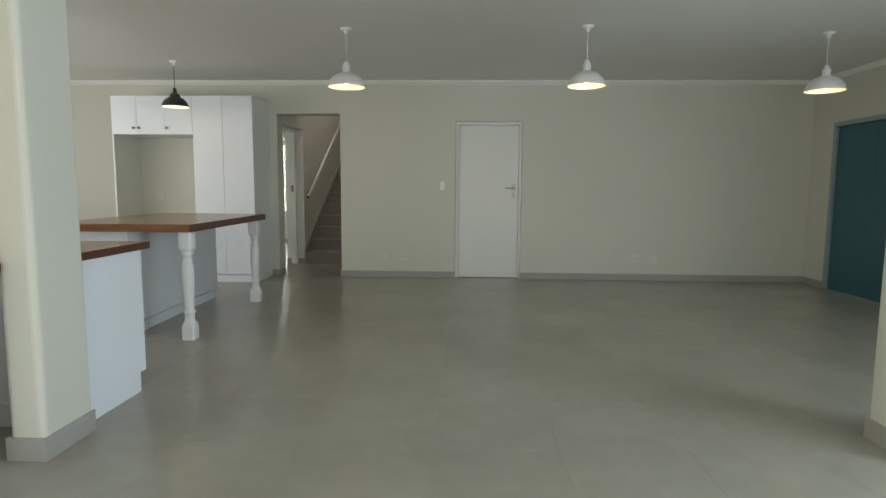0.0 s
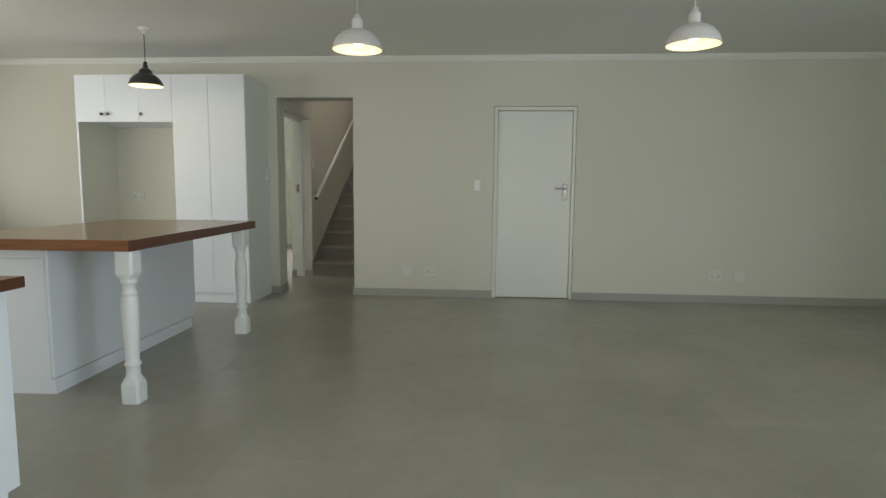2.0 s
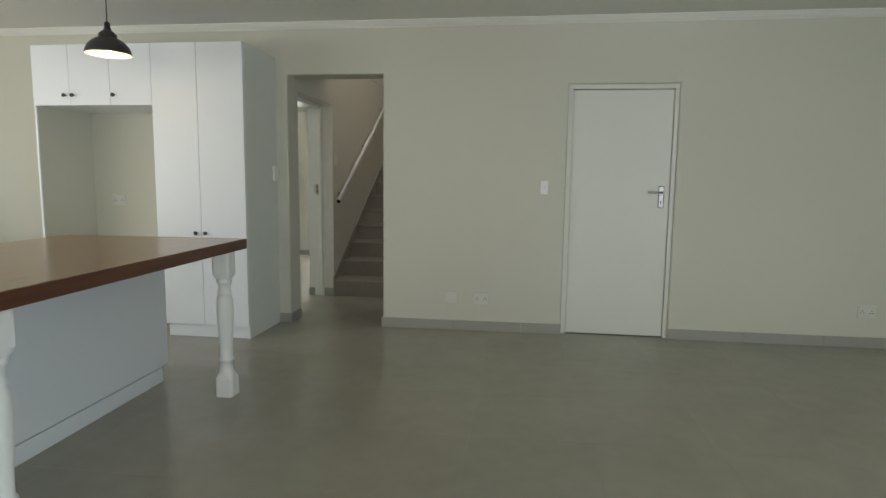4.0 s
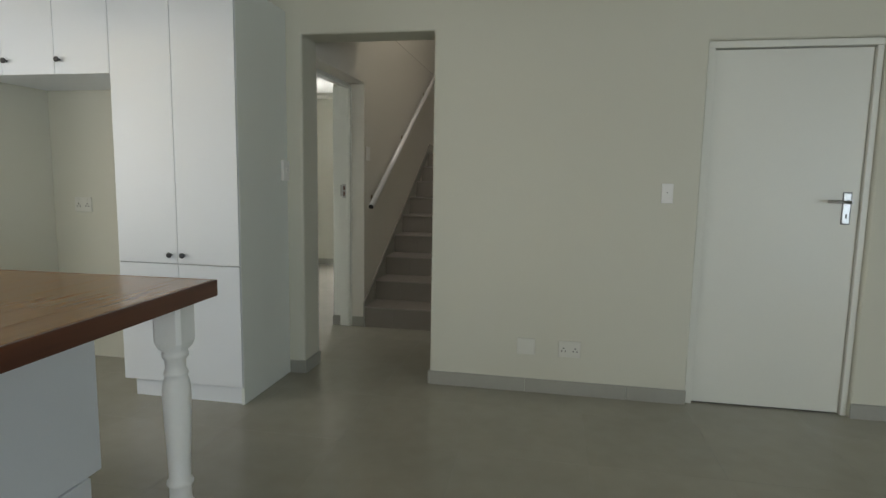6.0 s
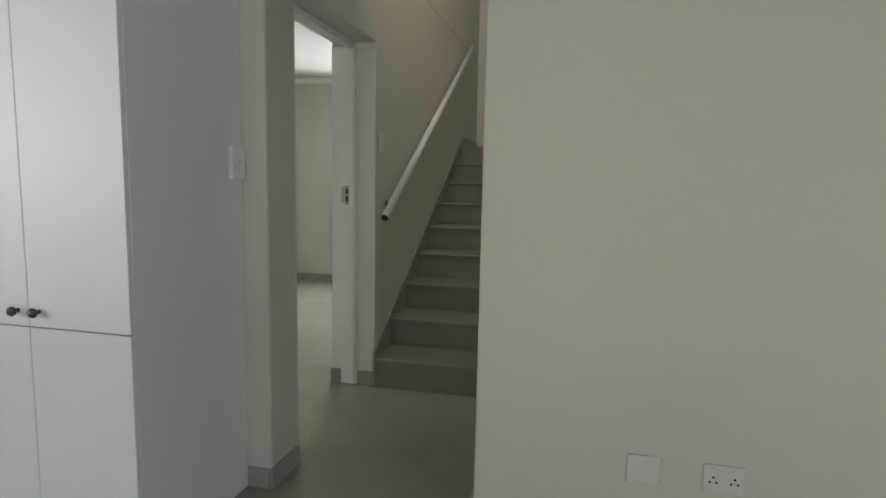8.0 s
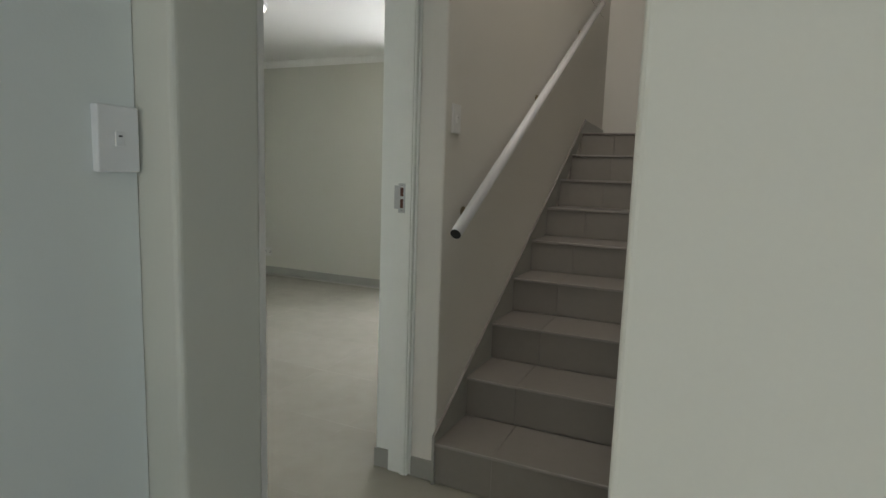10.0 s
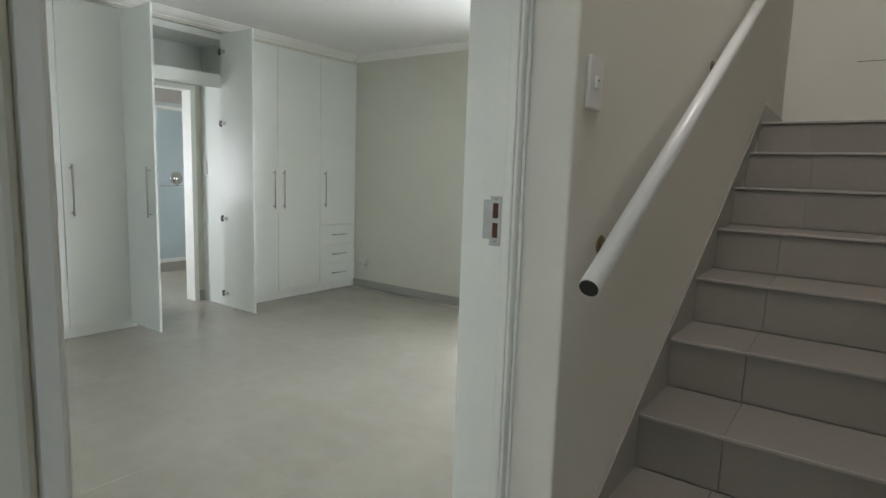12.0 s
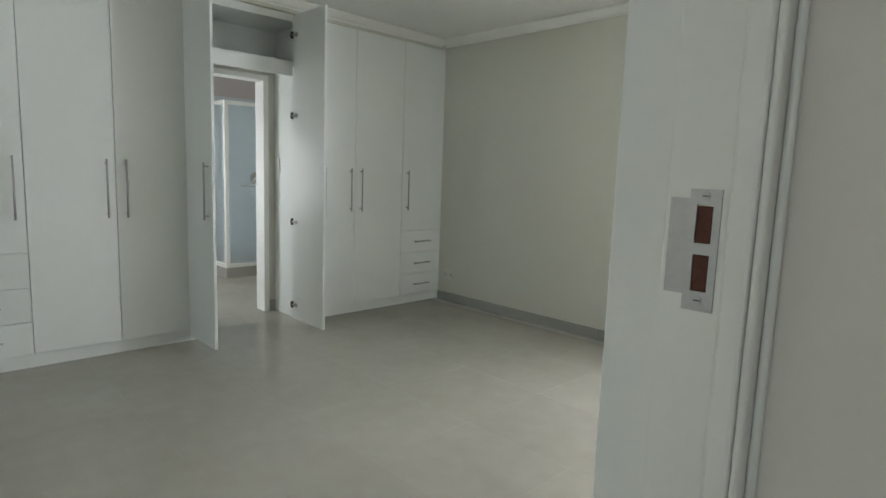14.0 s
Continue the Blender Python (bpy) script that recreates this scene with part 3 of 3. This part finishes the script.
BAR = thing("breakfast_bar", (-0.8, -2.45, 0), "raised hardwood breakfast bar on turned white legs", "breakfast bar")
bx0, bx1, by0, by1, bz0, bz1 = -1.585, -0.436, -3.388, -1.598, 0.857, 0.915
planks = 9
w = (bx1 - 0.014 - bx0) / planks
for i in range(planks):
    part("stave", block(bx0 + i * w + 0.0002, bx0 + (i + 1) * w - 0.0002, by0 + 0.012, by1 - 0.012, bz0, bz1, 0.0008, 1), WOOD, BAR)
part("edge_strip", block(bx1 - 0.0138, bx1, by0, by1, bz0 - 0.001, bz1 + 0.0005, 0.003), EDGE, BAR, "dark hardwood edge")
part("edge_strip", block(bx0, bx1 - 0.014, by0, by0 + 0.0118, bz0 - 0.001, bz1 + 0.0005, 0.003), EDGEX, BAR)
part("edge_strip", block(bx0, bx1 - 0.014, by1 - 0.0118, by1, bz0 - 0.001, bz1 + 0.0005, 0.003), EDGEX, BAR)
part("leg", bar_leg(-0.516, -3.286, bz0), LEGP, BAR)
part("leg", bar_leg(-0.508, -1.755, bz0), LEGP, BAR)
BAR.rotation_euler.z = radians(1.8)

ISL = thing("kitchen_island", (-1.36, -2.38, 0), "white island cabinet under the hardwood bar", "cabinet")
part("side_panel", block(-1.030, -1.012, -3.24, -1.55, 0.104, bz0 - 0.001, 0.002), CAB, ISL)
part("body", block(-1.56, -1.031, -3.225, -1.56, 0.09, bz0 - 0.001, 0.002), CAB, ISL)
part("plinth", block(-1.54, -1.02, -3.225, -1.600, 0.0, 0.089, 0.002), CAB, ISL)
part("end_panel", block(-1.56, -1.033, -3.243, -3.227, 0.09, 0.79, 0.002), CAB, ISL)
ISL.rotation_euler.z = radians(1.4)


def low_counter(name, x0, x1, y0, y1, label):
    c = thing(name, ((x0 + x1) / 2, (y0 + y1) / 2, 0), label, "cabinet")
    part("side_panel", block(x1 - 0.02, x1, y0, y1, 0.12, 0.838, 0.0015), CAB, c)
    part("body", block(x0, x1 - 0.021, y0 + 0.01, y1 - 0.01, 0.11, 0.838, 0.0015), CAB, c)
    part("plinth", block(x0, x1 - 0.008, y0, y1 - 0.045, 0.0, 0.118, 0.0015), CAB, c)
    top = thing("worktop", ((x0 + x1) / 2, (y0 + y1) / 2, 0.84), "oiled hardwood worktop with a dark edge", "worktop")
    n = 5
    ww = (x1 + 0.022 - x0) / n
    for i in range(n):
        part("stave", block(x0 + i * ww, x0 + (i + 1) * ww - 0.0004, y0, y1 + 0.048, 0.84, 0.88, 0.0008, 1), WOOD, top)
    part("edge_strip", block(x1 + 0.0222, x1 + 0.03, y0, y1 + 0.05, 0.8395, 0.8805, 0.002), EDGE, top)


low_counter("low_cabinet", -0.82, -0.215, -4.965, -4.385, "low white kitchen cabinet beside the pillar")
low_counter("low_cabinet", -0.92, -0.302, -6.6, -5.37, "low white kitchen cabinet in front of the pillar")

low_counter("low_cabinet", LEFT + 0.005, -3.58, -4.0, -0.94, "low white kitchen cabinet under the window")


# ---- pendant lamps ----
def pendant(x, y, rim, ceiling, shade_mat, label, dark):
    p = thing("pendant_lamp", (x, y, rim), label, "pendant lamp", "" if dark else "white pendants over the living room")
    o = (x, y, rim)
    if dark:
        out = [(0.141, 0), (0.142, 0.007), (0.138, 0.025), (0.126, 0.052), (0.102, 0.080), (0.072, 0.100), (0.058, 0.106), (0.056, 0.112), (0.056, 0.128), (0.050, 0.134), (0.034, 0.150), (0.020, 0.156)]
    else:
        out = [(0.161, 0), (0.163, 0.004), (0.156, 0.025), (0.145, 0.055), (0.12, 0.085), (0.085, 0.11), (0.05, 0.124), (0.036, 0.128)]
    top = out[-1][1]
    part("shade", turned(out, o), shade_mat, p)
    part("liner", turned([(r - 0.003, z - 0.001) for r, z in out[:-1]] + [(0.02, top - 0.006)], o), LINER, p, "cream enamel inside")
    if dark:
        part("collar", turned([(0.021, top), (0.024, top + 0.006), (0.018, top + 0.02), (0.018, top + 0.045), (0.012, top + 0.052), (0.004, top + 0.058)], o, 20), BLACK, p)
    else:
        part("collar", turned([(0.036, top), (0.036, top + 0.055), (0.028, top + 0.066), (0.022, top + 0.068), (0.022, top + 0.088), (0.005, top + 0.095)], o, 20), LAMPW, p)
    part("cord", rod((x, y, rim + top + 0.05), (x, y, ceiling - 0.015), 0.0035, 8), BLACK if dark else PLAST, p)
    part("ceiling_rose", turned([(0.006, -0.05), (0.016, -0.045), (0.022, -0.02), (0.045, -0.014), (0.05, -0.004), (0.05, 0.0)], (x, y, ceiling), 24), PLAST, p)
    part("bulb", turned([(0.0005, 0.022), (0.018, 0.024), (0.031, 0.036), (0.036, 0.055), (0.027, 0.08), (0.014, 0.10), (0.013, 0.12)], o, 18), BULB, p, "lit warm bulb")
    d = bpy.data.lights.new("bulb_light", 'POINT')
    d.energy, d.color, d.shadow_soft_size = 1.3, (1.0, 0.84, 0.58), 0.032
    lamp = new("bulb_light", d)
    lamp.location = (x, y, rim + 0.012)


pendant(0.609, -2.47, 2.088, CEILING, LAMPW, "white enamel pendant lamp, lit, over the living room", False)
pendant(2.705, -2.52, 2.088, CEILING, LAMPW, "white enamel pendant lamp, lit, over the living room", False)
pendant(4.86, -2.28, 2.088, CEILING, LAMPW, "white enamel pendant lamp, lit, over the living room", False)
pendant(-1.60, -1.19, 2.09, CEILING, LAMPD, "charcoal enamel pendant lamp, lit, over the kitchen", True)
CL = thing("ceiling_light", (-3.15, 2.63, BED_CEILING), "round lit ceiling light in the bedroom", "ceiling light")
part("base", turned([(0.15, 0.0), (0.15, -0.02), (0.14, -0.025)], (-3.15, 2.63, BED_CEILING)), PLAST, CL)
part("diffuser", turned([(0.14, -0.022), (0.13, -0.045), (0.09, -0.065), (0.0005, -0.072)], (-3.15, 2.63, BED_CEILING)), DIFF, CL)


# ---- stairs ----
ST = thing("staircase", (-0.33, FIRST, 0), "tiled staircase with grey treads and pale nosing strips", "staircase")
xj = (-0.845, -0.02, 0.185)
part("flight", prism([(FIRST + 0.02, 0)] + [p for k in range(9) for p in ((FIRST + 0.02 + k * GOING, (k + 1) * RISE - 0.014), (FIRST + 0.02 + (k + 1) * GOING, (k + 1) * RISE - 0.014))] + [(LANDING_FAR, 9 * RISE - 0.014), (LANDING_FAR, 0)], 'x', STAIR_L + 0.001, STAIR_R - 0.001), GROUT, ST)
for k in range(9):
    y, z = FIRST + k * GOING, (k + 1) * RISE
    cut = (0.0, -0.012, 0.004, 0.0, 0.006, 0.0, 0.05, 0.04, 0.0)[k]
    xs = [STAIR_L + 0.001, -0.594 + cut, -0.08 + cut, STAIR_R - 0.001]
    for a, b in zip(xs, xs[1:]):
        part("riser_tile", block(a + 0.0005, b - 0.0005, y + 0.008, y + 0.019, z - RISE + 0.002, z - 0.014, 0.001, 1), STAIR, ST)
        deep = GOING + 0.006 if k < 8 else LANDING_FAR - y
        part("tread_tile", block(a + 0.0005, b - 0.0005, y + 0.003, y + deep, z - 0.012, z, 0.0015, 1), STAIR, ST)
    part("nosing_strip", block(STAIR_L + 0.013, STAIR_R - 0.002, y - 0.004, y + 0.0025, z - 0.012, z + 0.001, 0.003, 2), NOSE, ST, "pale nosing strip")
for x, s in ((STAIR_L, 1), (STAIR_R, -1)):
    a, b = sorted((x + s * 0.001, x + s * 0.012))
    part("stair_skirting", prism([(1.222, 0), (1.222, 0.20), (3.90, 1.735), (3.98 if s < 0 else LANDING_FAR, 1.722), (3.98 if s < 0 else LANDING_FAR, 1.60), (3.80, 1.60), (1.5, 0.0)], 'x', a, b), SKIRT, ST)
    part("skirting_edge", prism([(1.222, 0.2005), (1.222, 0.212), (3.90, 1.746), (3.90, 1.7355)], 'x', a, b + 0.001 if s > 0 else b), NOSE, ST)

RAIL = thing("handrail", (-0.79, 1.27, 1.03), "white enamelled tube handrail on the stair wall", "handrail")
r0, r1 = Vector((-0.791, 1.254, 1.049)), Vector((-0.795, 4.02, 2.655))
part("tube", rod(r0, r1, 0.0235, 24), RAILP, RAIL)
rd = (r1 - r0).normalized()
part("end_cap", rod(r0 - rd * 0.003, r0 + rd * 0.002, 0.0215, 24), BLACK, RAIL, "black plastic end cap")
for k in (0.235, 1.43, 2.6):
    c = r0 + rd * k
    b = part("bracket", merge(rod((STAIR_L + 0.004, c.y, c.z - 0.045), (-0.80, c.y, c.z - 0.045), 0.006, 10), rod((-0.80, c.y, c.z - 0.047), (c.x, c.y, c.z - 0.018), 0.006, 10), rod((STAIR_L + 0.0005, c.y, c.z - 0.045), (STAIR_L + 0.005, c.y, c.z - 0.045), 0.024, 18)), BRASS, RAIL, "tarnished bracket")

# old construction line and the return flight's stringer
setting("trim_wall_joint", block(STAIR_L + 0.0002, STAIR_L + 0.0012, 1.6, LANDING_FAR - 0.3, 2.643, 2.646), FILLER, "fine joint line in the stair wall plaster", "joint")
setting("trim_landing_joint", block(-0.46, STAIR_R, LANDING_FAR - 0.0012, LANDING_FAR - 0.0002, 2.083, 2.088), FILLER, "fine crack in the landing wall plaster", "joint")
setting("trim_return_stringer", prism([(3.70, 2.02), (3.975, 2.10), (3.975, 2.16), (3.42, 2.62), (3.10, 2.55)], 'x', STAIR_R - 0.012, STAIR_R - 0.001), GREYS, "grey stringer edge of the return flight", "stringer")
WB = thing("stair_bracket_plate", (0.165, 3.98, 1.6), "white fixing plate with black plugs at the wall end", "plate")
part("plate", block(0.145, STAIR_R - 0.003, 3.965, 3.979, 1.60, 1.84, 0.002), PLAST, WB)
for z in (1.66, 1.79):
    part("plug", rod((0.162, 3.966, z), (0.162, 3.961, z), 0.010, 14), BLACK, WB)


# ---- bedroom wardrobes ----
def bar_handle(door, x, y, z0, z1, flat=False, out=(1, 0)):
    """A steel bar on two posts; upright, or level when flat (z0..z1 then runs along y)."""
    ox, oy = out
    px, py = x + ox * 0.032, y + oy * 0.032
    if flat:
        a, b = (px, z0, y), (px, z1, y)
        posts = [((x, u, y), (px, u, y)) for u in (z0 + 0.02, z1 - 0.02)]
    else:
        a, b = (px, py, z0), (px, py, z1)
        posts = [((x, y, u), (px, py, u)) for u in (z0 + 0.025, z1 - 0.025)]
    part("handle", merge(rod(a, b, 0.0062, 12), *[rod(p, q, 0.005, 10) for p, q in posts]), STEEL, door, "brushed steel bar handle")


def wardrobe(name, bays, drawers_at, handles, label):
    y0, y1 = bays[0], bays[-1]
    c = thing(name, (-5.1, (y0 + y1) / 2, 0), label, "wardrobe")
    xb, xf, top = -5.355, WARDROBE - 0.019, 2.40
    part("side_panel", block(xb, xf, y0, y0 + 0.018, 0.0, top), WARD, c)
    part("side_panel", block(xb, xf, y1 - 0.018, y1, 0.0, top), WARD, c)
    part("back_panel", block(xb, xb + 0.01, y0 + 0.018, y1 - 0.018, 0.09, top - 0.019), WARD, c)
    part("top_panel", block(xb, xf, y0 + 0.018, y1 - 0.018, top - 0.018, top), WARD, c)
    part("plinth", block(-4.91, -4.892, y0 + 0.018, y1 - 0.018, 0.0, 0.078), WARD, c)
    part("bottom_panel", block(xb + 0.01, xf, y0 + 0.018, y1 - 0.018, 0.08, 0.098), WARD, c)
    g = 0.0018
    for i, (a, b) in enumerate(zip(bays, bays[1:])):
        low = 0.70 if i == drawers_at else 0.085
        d = part("door", block(WARDROBE - 0.018, WARDROBE, a + g, b - g, low + g, top, 0.0012, 1), WARD, c)
        hy = a + 0.055 if handles[i] < 0 else b - 0.055
        bar_handle(d, WARDROBE, hy, 0.895, 1.262)
        if i == drawers_at:
            for z0, z1 in ((0.085, 0.285), (0.285, 0.492), (0.492, 0.70)):
                dr = part("drawer", block(WARDROBE - 0.018, WARDROBE, a + g, b - g, z0 + g, z1 - g, 0.0012, 1), WARD, c)
                m, zz = (a + b) / 2, (z0 + z1) / 2
                bar_handle(dr, WARDROBE, zz, m - 0.1, m + 0.1, flat=True)


wardrobe("wardrobe", (3.09, 3.575, 4.10, BED_FAR - 0.003), 2, (1, -1, -1), "white built-in wardrobe with three drawers in the corner")
wardrobe("wardrobe", (0.765, 1.262, 1.737, 2.205), 0, (1, 1, -1), "white built-in wardrobe with steel bar handles")


def passage_unit():
    c = thing("passage_cupboard", (-5.1, 2.63, 0), "overhead wardrobe cupboard with two open doors round a passage", "cupboard")
    xb, xf = -5.34, WARDROBE - 0.019
    part("shelf", block(xb, xf - 0.019, 2.206, 3.089, 2.036, 2.054, 0.001, 1), WARD, c)
    part("fascia", block(xf - 0.018, xf, 2.206, 3.089, 1.945, 2.056, 0.001, 1), WARD, c)
    part("back_panel", block(xb, xb + 0.01, 2.206, 3.089, 2.055, 2.344), WARD, c)
    part("top_panel", block(xb, xf, 2.206, 3.089, 2.345, 2.398), WARD, c)
    part("side_panel", block(xb, xf, 2.206, 2.222, 0.0, 1.944), WARD, c)
    d = part("open_door", block(-4.862, -4.415, 2.978, 2.996, 0.045, 2.385, 0.0012, 1), WARD, c, "open white door seen from inside")
    for z in (0.162, 0.828, 1.643, 2.239):
        h = part("hinge", merge(rod((-4.80, 2.977, z), (-4.80, 2.970, z), 0.017, 18), block(-4.845, -4.80, 2.958, 2.976, z - 0.007, z + 0.007, 0.003)), STEEL, d, "steel cup hinge with a dark arm")
        part("mounting_wing", merge(block(-4.852, -4.846, 2.955, 2.977, z - 0.026, z + 0.026, 0.001), block(-4.872, -4.853, 2.962, 2.976, z - 0.012, z + 0.012, 0.002)), KNOB, h)
    bar_handle(d, -4.47, 2.997, 0.895, 1.262, out=(0, 1))
    d = part("open_door", block(-4.862, -4.43, 2.17, 2.188, 0.045, 2.385, 0.0012, 1), WARD, c, "open white door")
    bar_handle(d, -4.485, 2.169, 0.895, 1.262, out=(0, -1))


passage_unit()

# ---- bathroom shower ----
SH = thing("shower_enclosure", (-7.4, 3.85, 0), "white framed corner shower with obscure glass", "shower")
sx, sy = -6.98, 3.36
part("kerb", block(-7.98, sx, sy, BED_FAR - 0.002, 0.0, 0.115, 0.004), SKIRT, SH, "grey tiled kerb")
for px, py in ((sx - 0.025, sy + 0.025), (sx - 0.025, BED_FAR - 0.03), (-7.96, sy + 0.025)):
    part("frame_post", block(px - 0.024, px + 0.024, py - 0.024, py + 0.024, 0.115, 1.95, 0.003), TRIM, SH)
for z in (0.115, 1.91):
    part("frame_rail", block(sx - 0.045, sx - 0.005, sy + 0.049, BED_FAR - 0.054, z, z + 0.04, 0.003), TRIM, SH)
    part("frame_rail", block(-7.936, sx - 0.049, sy + 0.005, sy + 0.045, z, z + 0.04, 0.003), TRIM, SH)
for bm in (block(sx - 0.028, sx - 0.022, sy + 0.049, BED_FAR - 0.054, 0.155, 1.91), block(-7.936, sx - 0.049, sy + 0.022, sy + 0.028, 0.155, 1.91)):
    part("pane", bm, FROST, SH).visible_shadow = False
part("towel_bar", merge(rod((sx + 0.03, 3.52, 1.03), (sx + 0.03, 4.2, 1.03), 0.008), rod((sx + 0.03, 3.56, 1.03), (sx - 0.022, 3.56, 1.03), 0.006), rod((sx + 0.03, 4.16, 1.03), (sx - 0.022, 4.16, 1.03), 0.006)), CHROME, SH, "chrome towel bar")
MX = thing("shower_mixer", (-6.97, 3.73, 1.116), "round chrome shower mixer", "mixer")
part("rose", rod((-7.0, 3.73, 1.116), (-6.975, 3.73, 1.116), 0.075, 28), CHROME, MX)
part("lever", merge(rod((-6.975, 3.73, 1.116), (-6.92, 3.73, 1.116), 0.026, 18), rod((-6.93, 3.73, 1.116), (-6.915, 3.70, 1.03), 0.010, 12)), CHROME, MX)
setting("shower_tiling", block(-7.999, -7.985, sy, BED_FAR, 0.0, 2.1), SHOWT, "pale blue-grey shower wall tiling", "wall tiling")

# ---- floor tiles, last ----
S = 0.6
FL = bpy.data.objects["floor"]
bm = block(-S / 2 + 0.0006, S / 2 - 0.0006, -S / 2 + 0.0006, S / 2 - 0.0006, -0.0030, 0.0, 0.0003, 1)
tile_mesh = bpy.data.meshes.new("tile")
bm.to_mesh(tile_mesh)
bm.free()
tile_mesh.materials.append(TILE)
rest_v, rest_f = [], []
x = 1.53 + S / 2 - 17 * S
rng = random.Random(4)
while x < 6.3:
    y = -0.28 + S / 2 - 17 * S
    while y < 4.7:
        if -4.95 < x < 3.6 and -5.6 < y < 4.6 and not (x > 0.3 and y > 0.3) and not (x < -1.9 and y < 0):
            t = new("tile", tile_mesh)
            t.location = (x, y, rng.uniform(-0.0002, 0.0002))
            t.parent = FL
            t.matrix_parent_inverse = Matrix.Translation(-PLACE["floor"])
        elif not (x > 0.6 and y > 0.6) and x > -8:
            h, k = S / 2 - 0.0006, len(rest_v)
            rest_v += [(x - h, y - h, -0.003), (x + h, y - h, -0.003), (x + h, y + h, -0.003), (x - h, y + h, -0.003), (x - h, y - h, 0), (x + h, y - h, 0), (x + h, y + h, 0), (x - h, y + h, 0)]
            rest_f += [tuple(k + i for i in f) for f in ((4, 5, 6, 7), (0, 1, 5, 4), (1, 2, 6, 5), (2, 3, 7, 6), (3, 0, 4, 7))]
        y += S
    x += S
me = bpy.data.meshes.new("far_tiles")
me.from_pydata(rest_v, [], rest_f)
me.materials.append(TILE)
ft = new("far_tiles", me)
ft.parent = FL
ft.matrix_parent_inverse = Matrix.Translation(-PLACE["floor"])
tagged(ft, "grey floor tiles away from the walkway", kind="stuff")
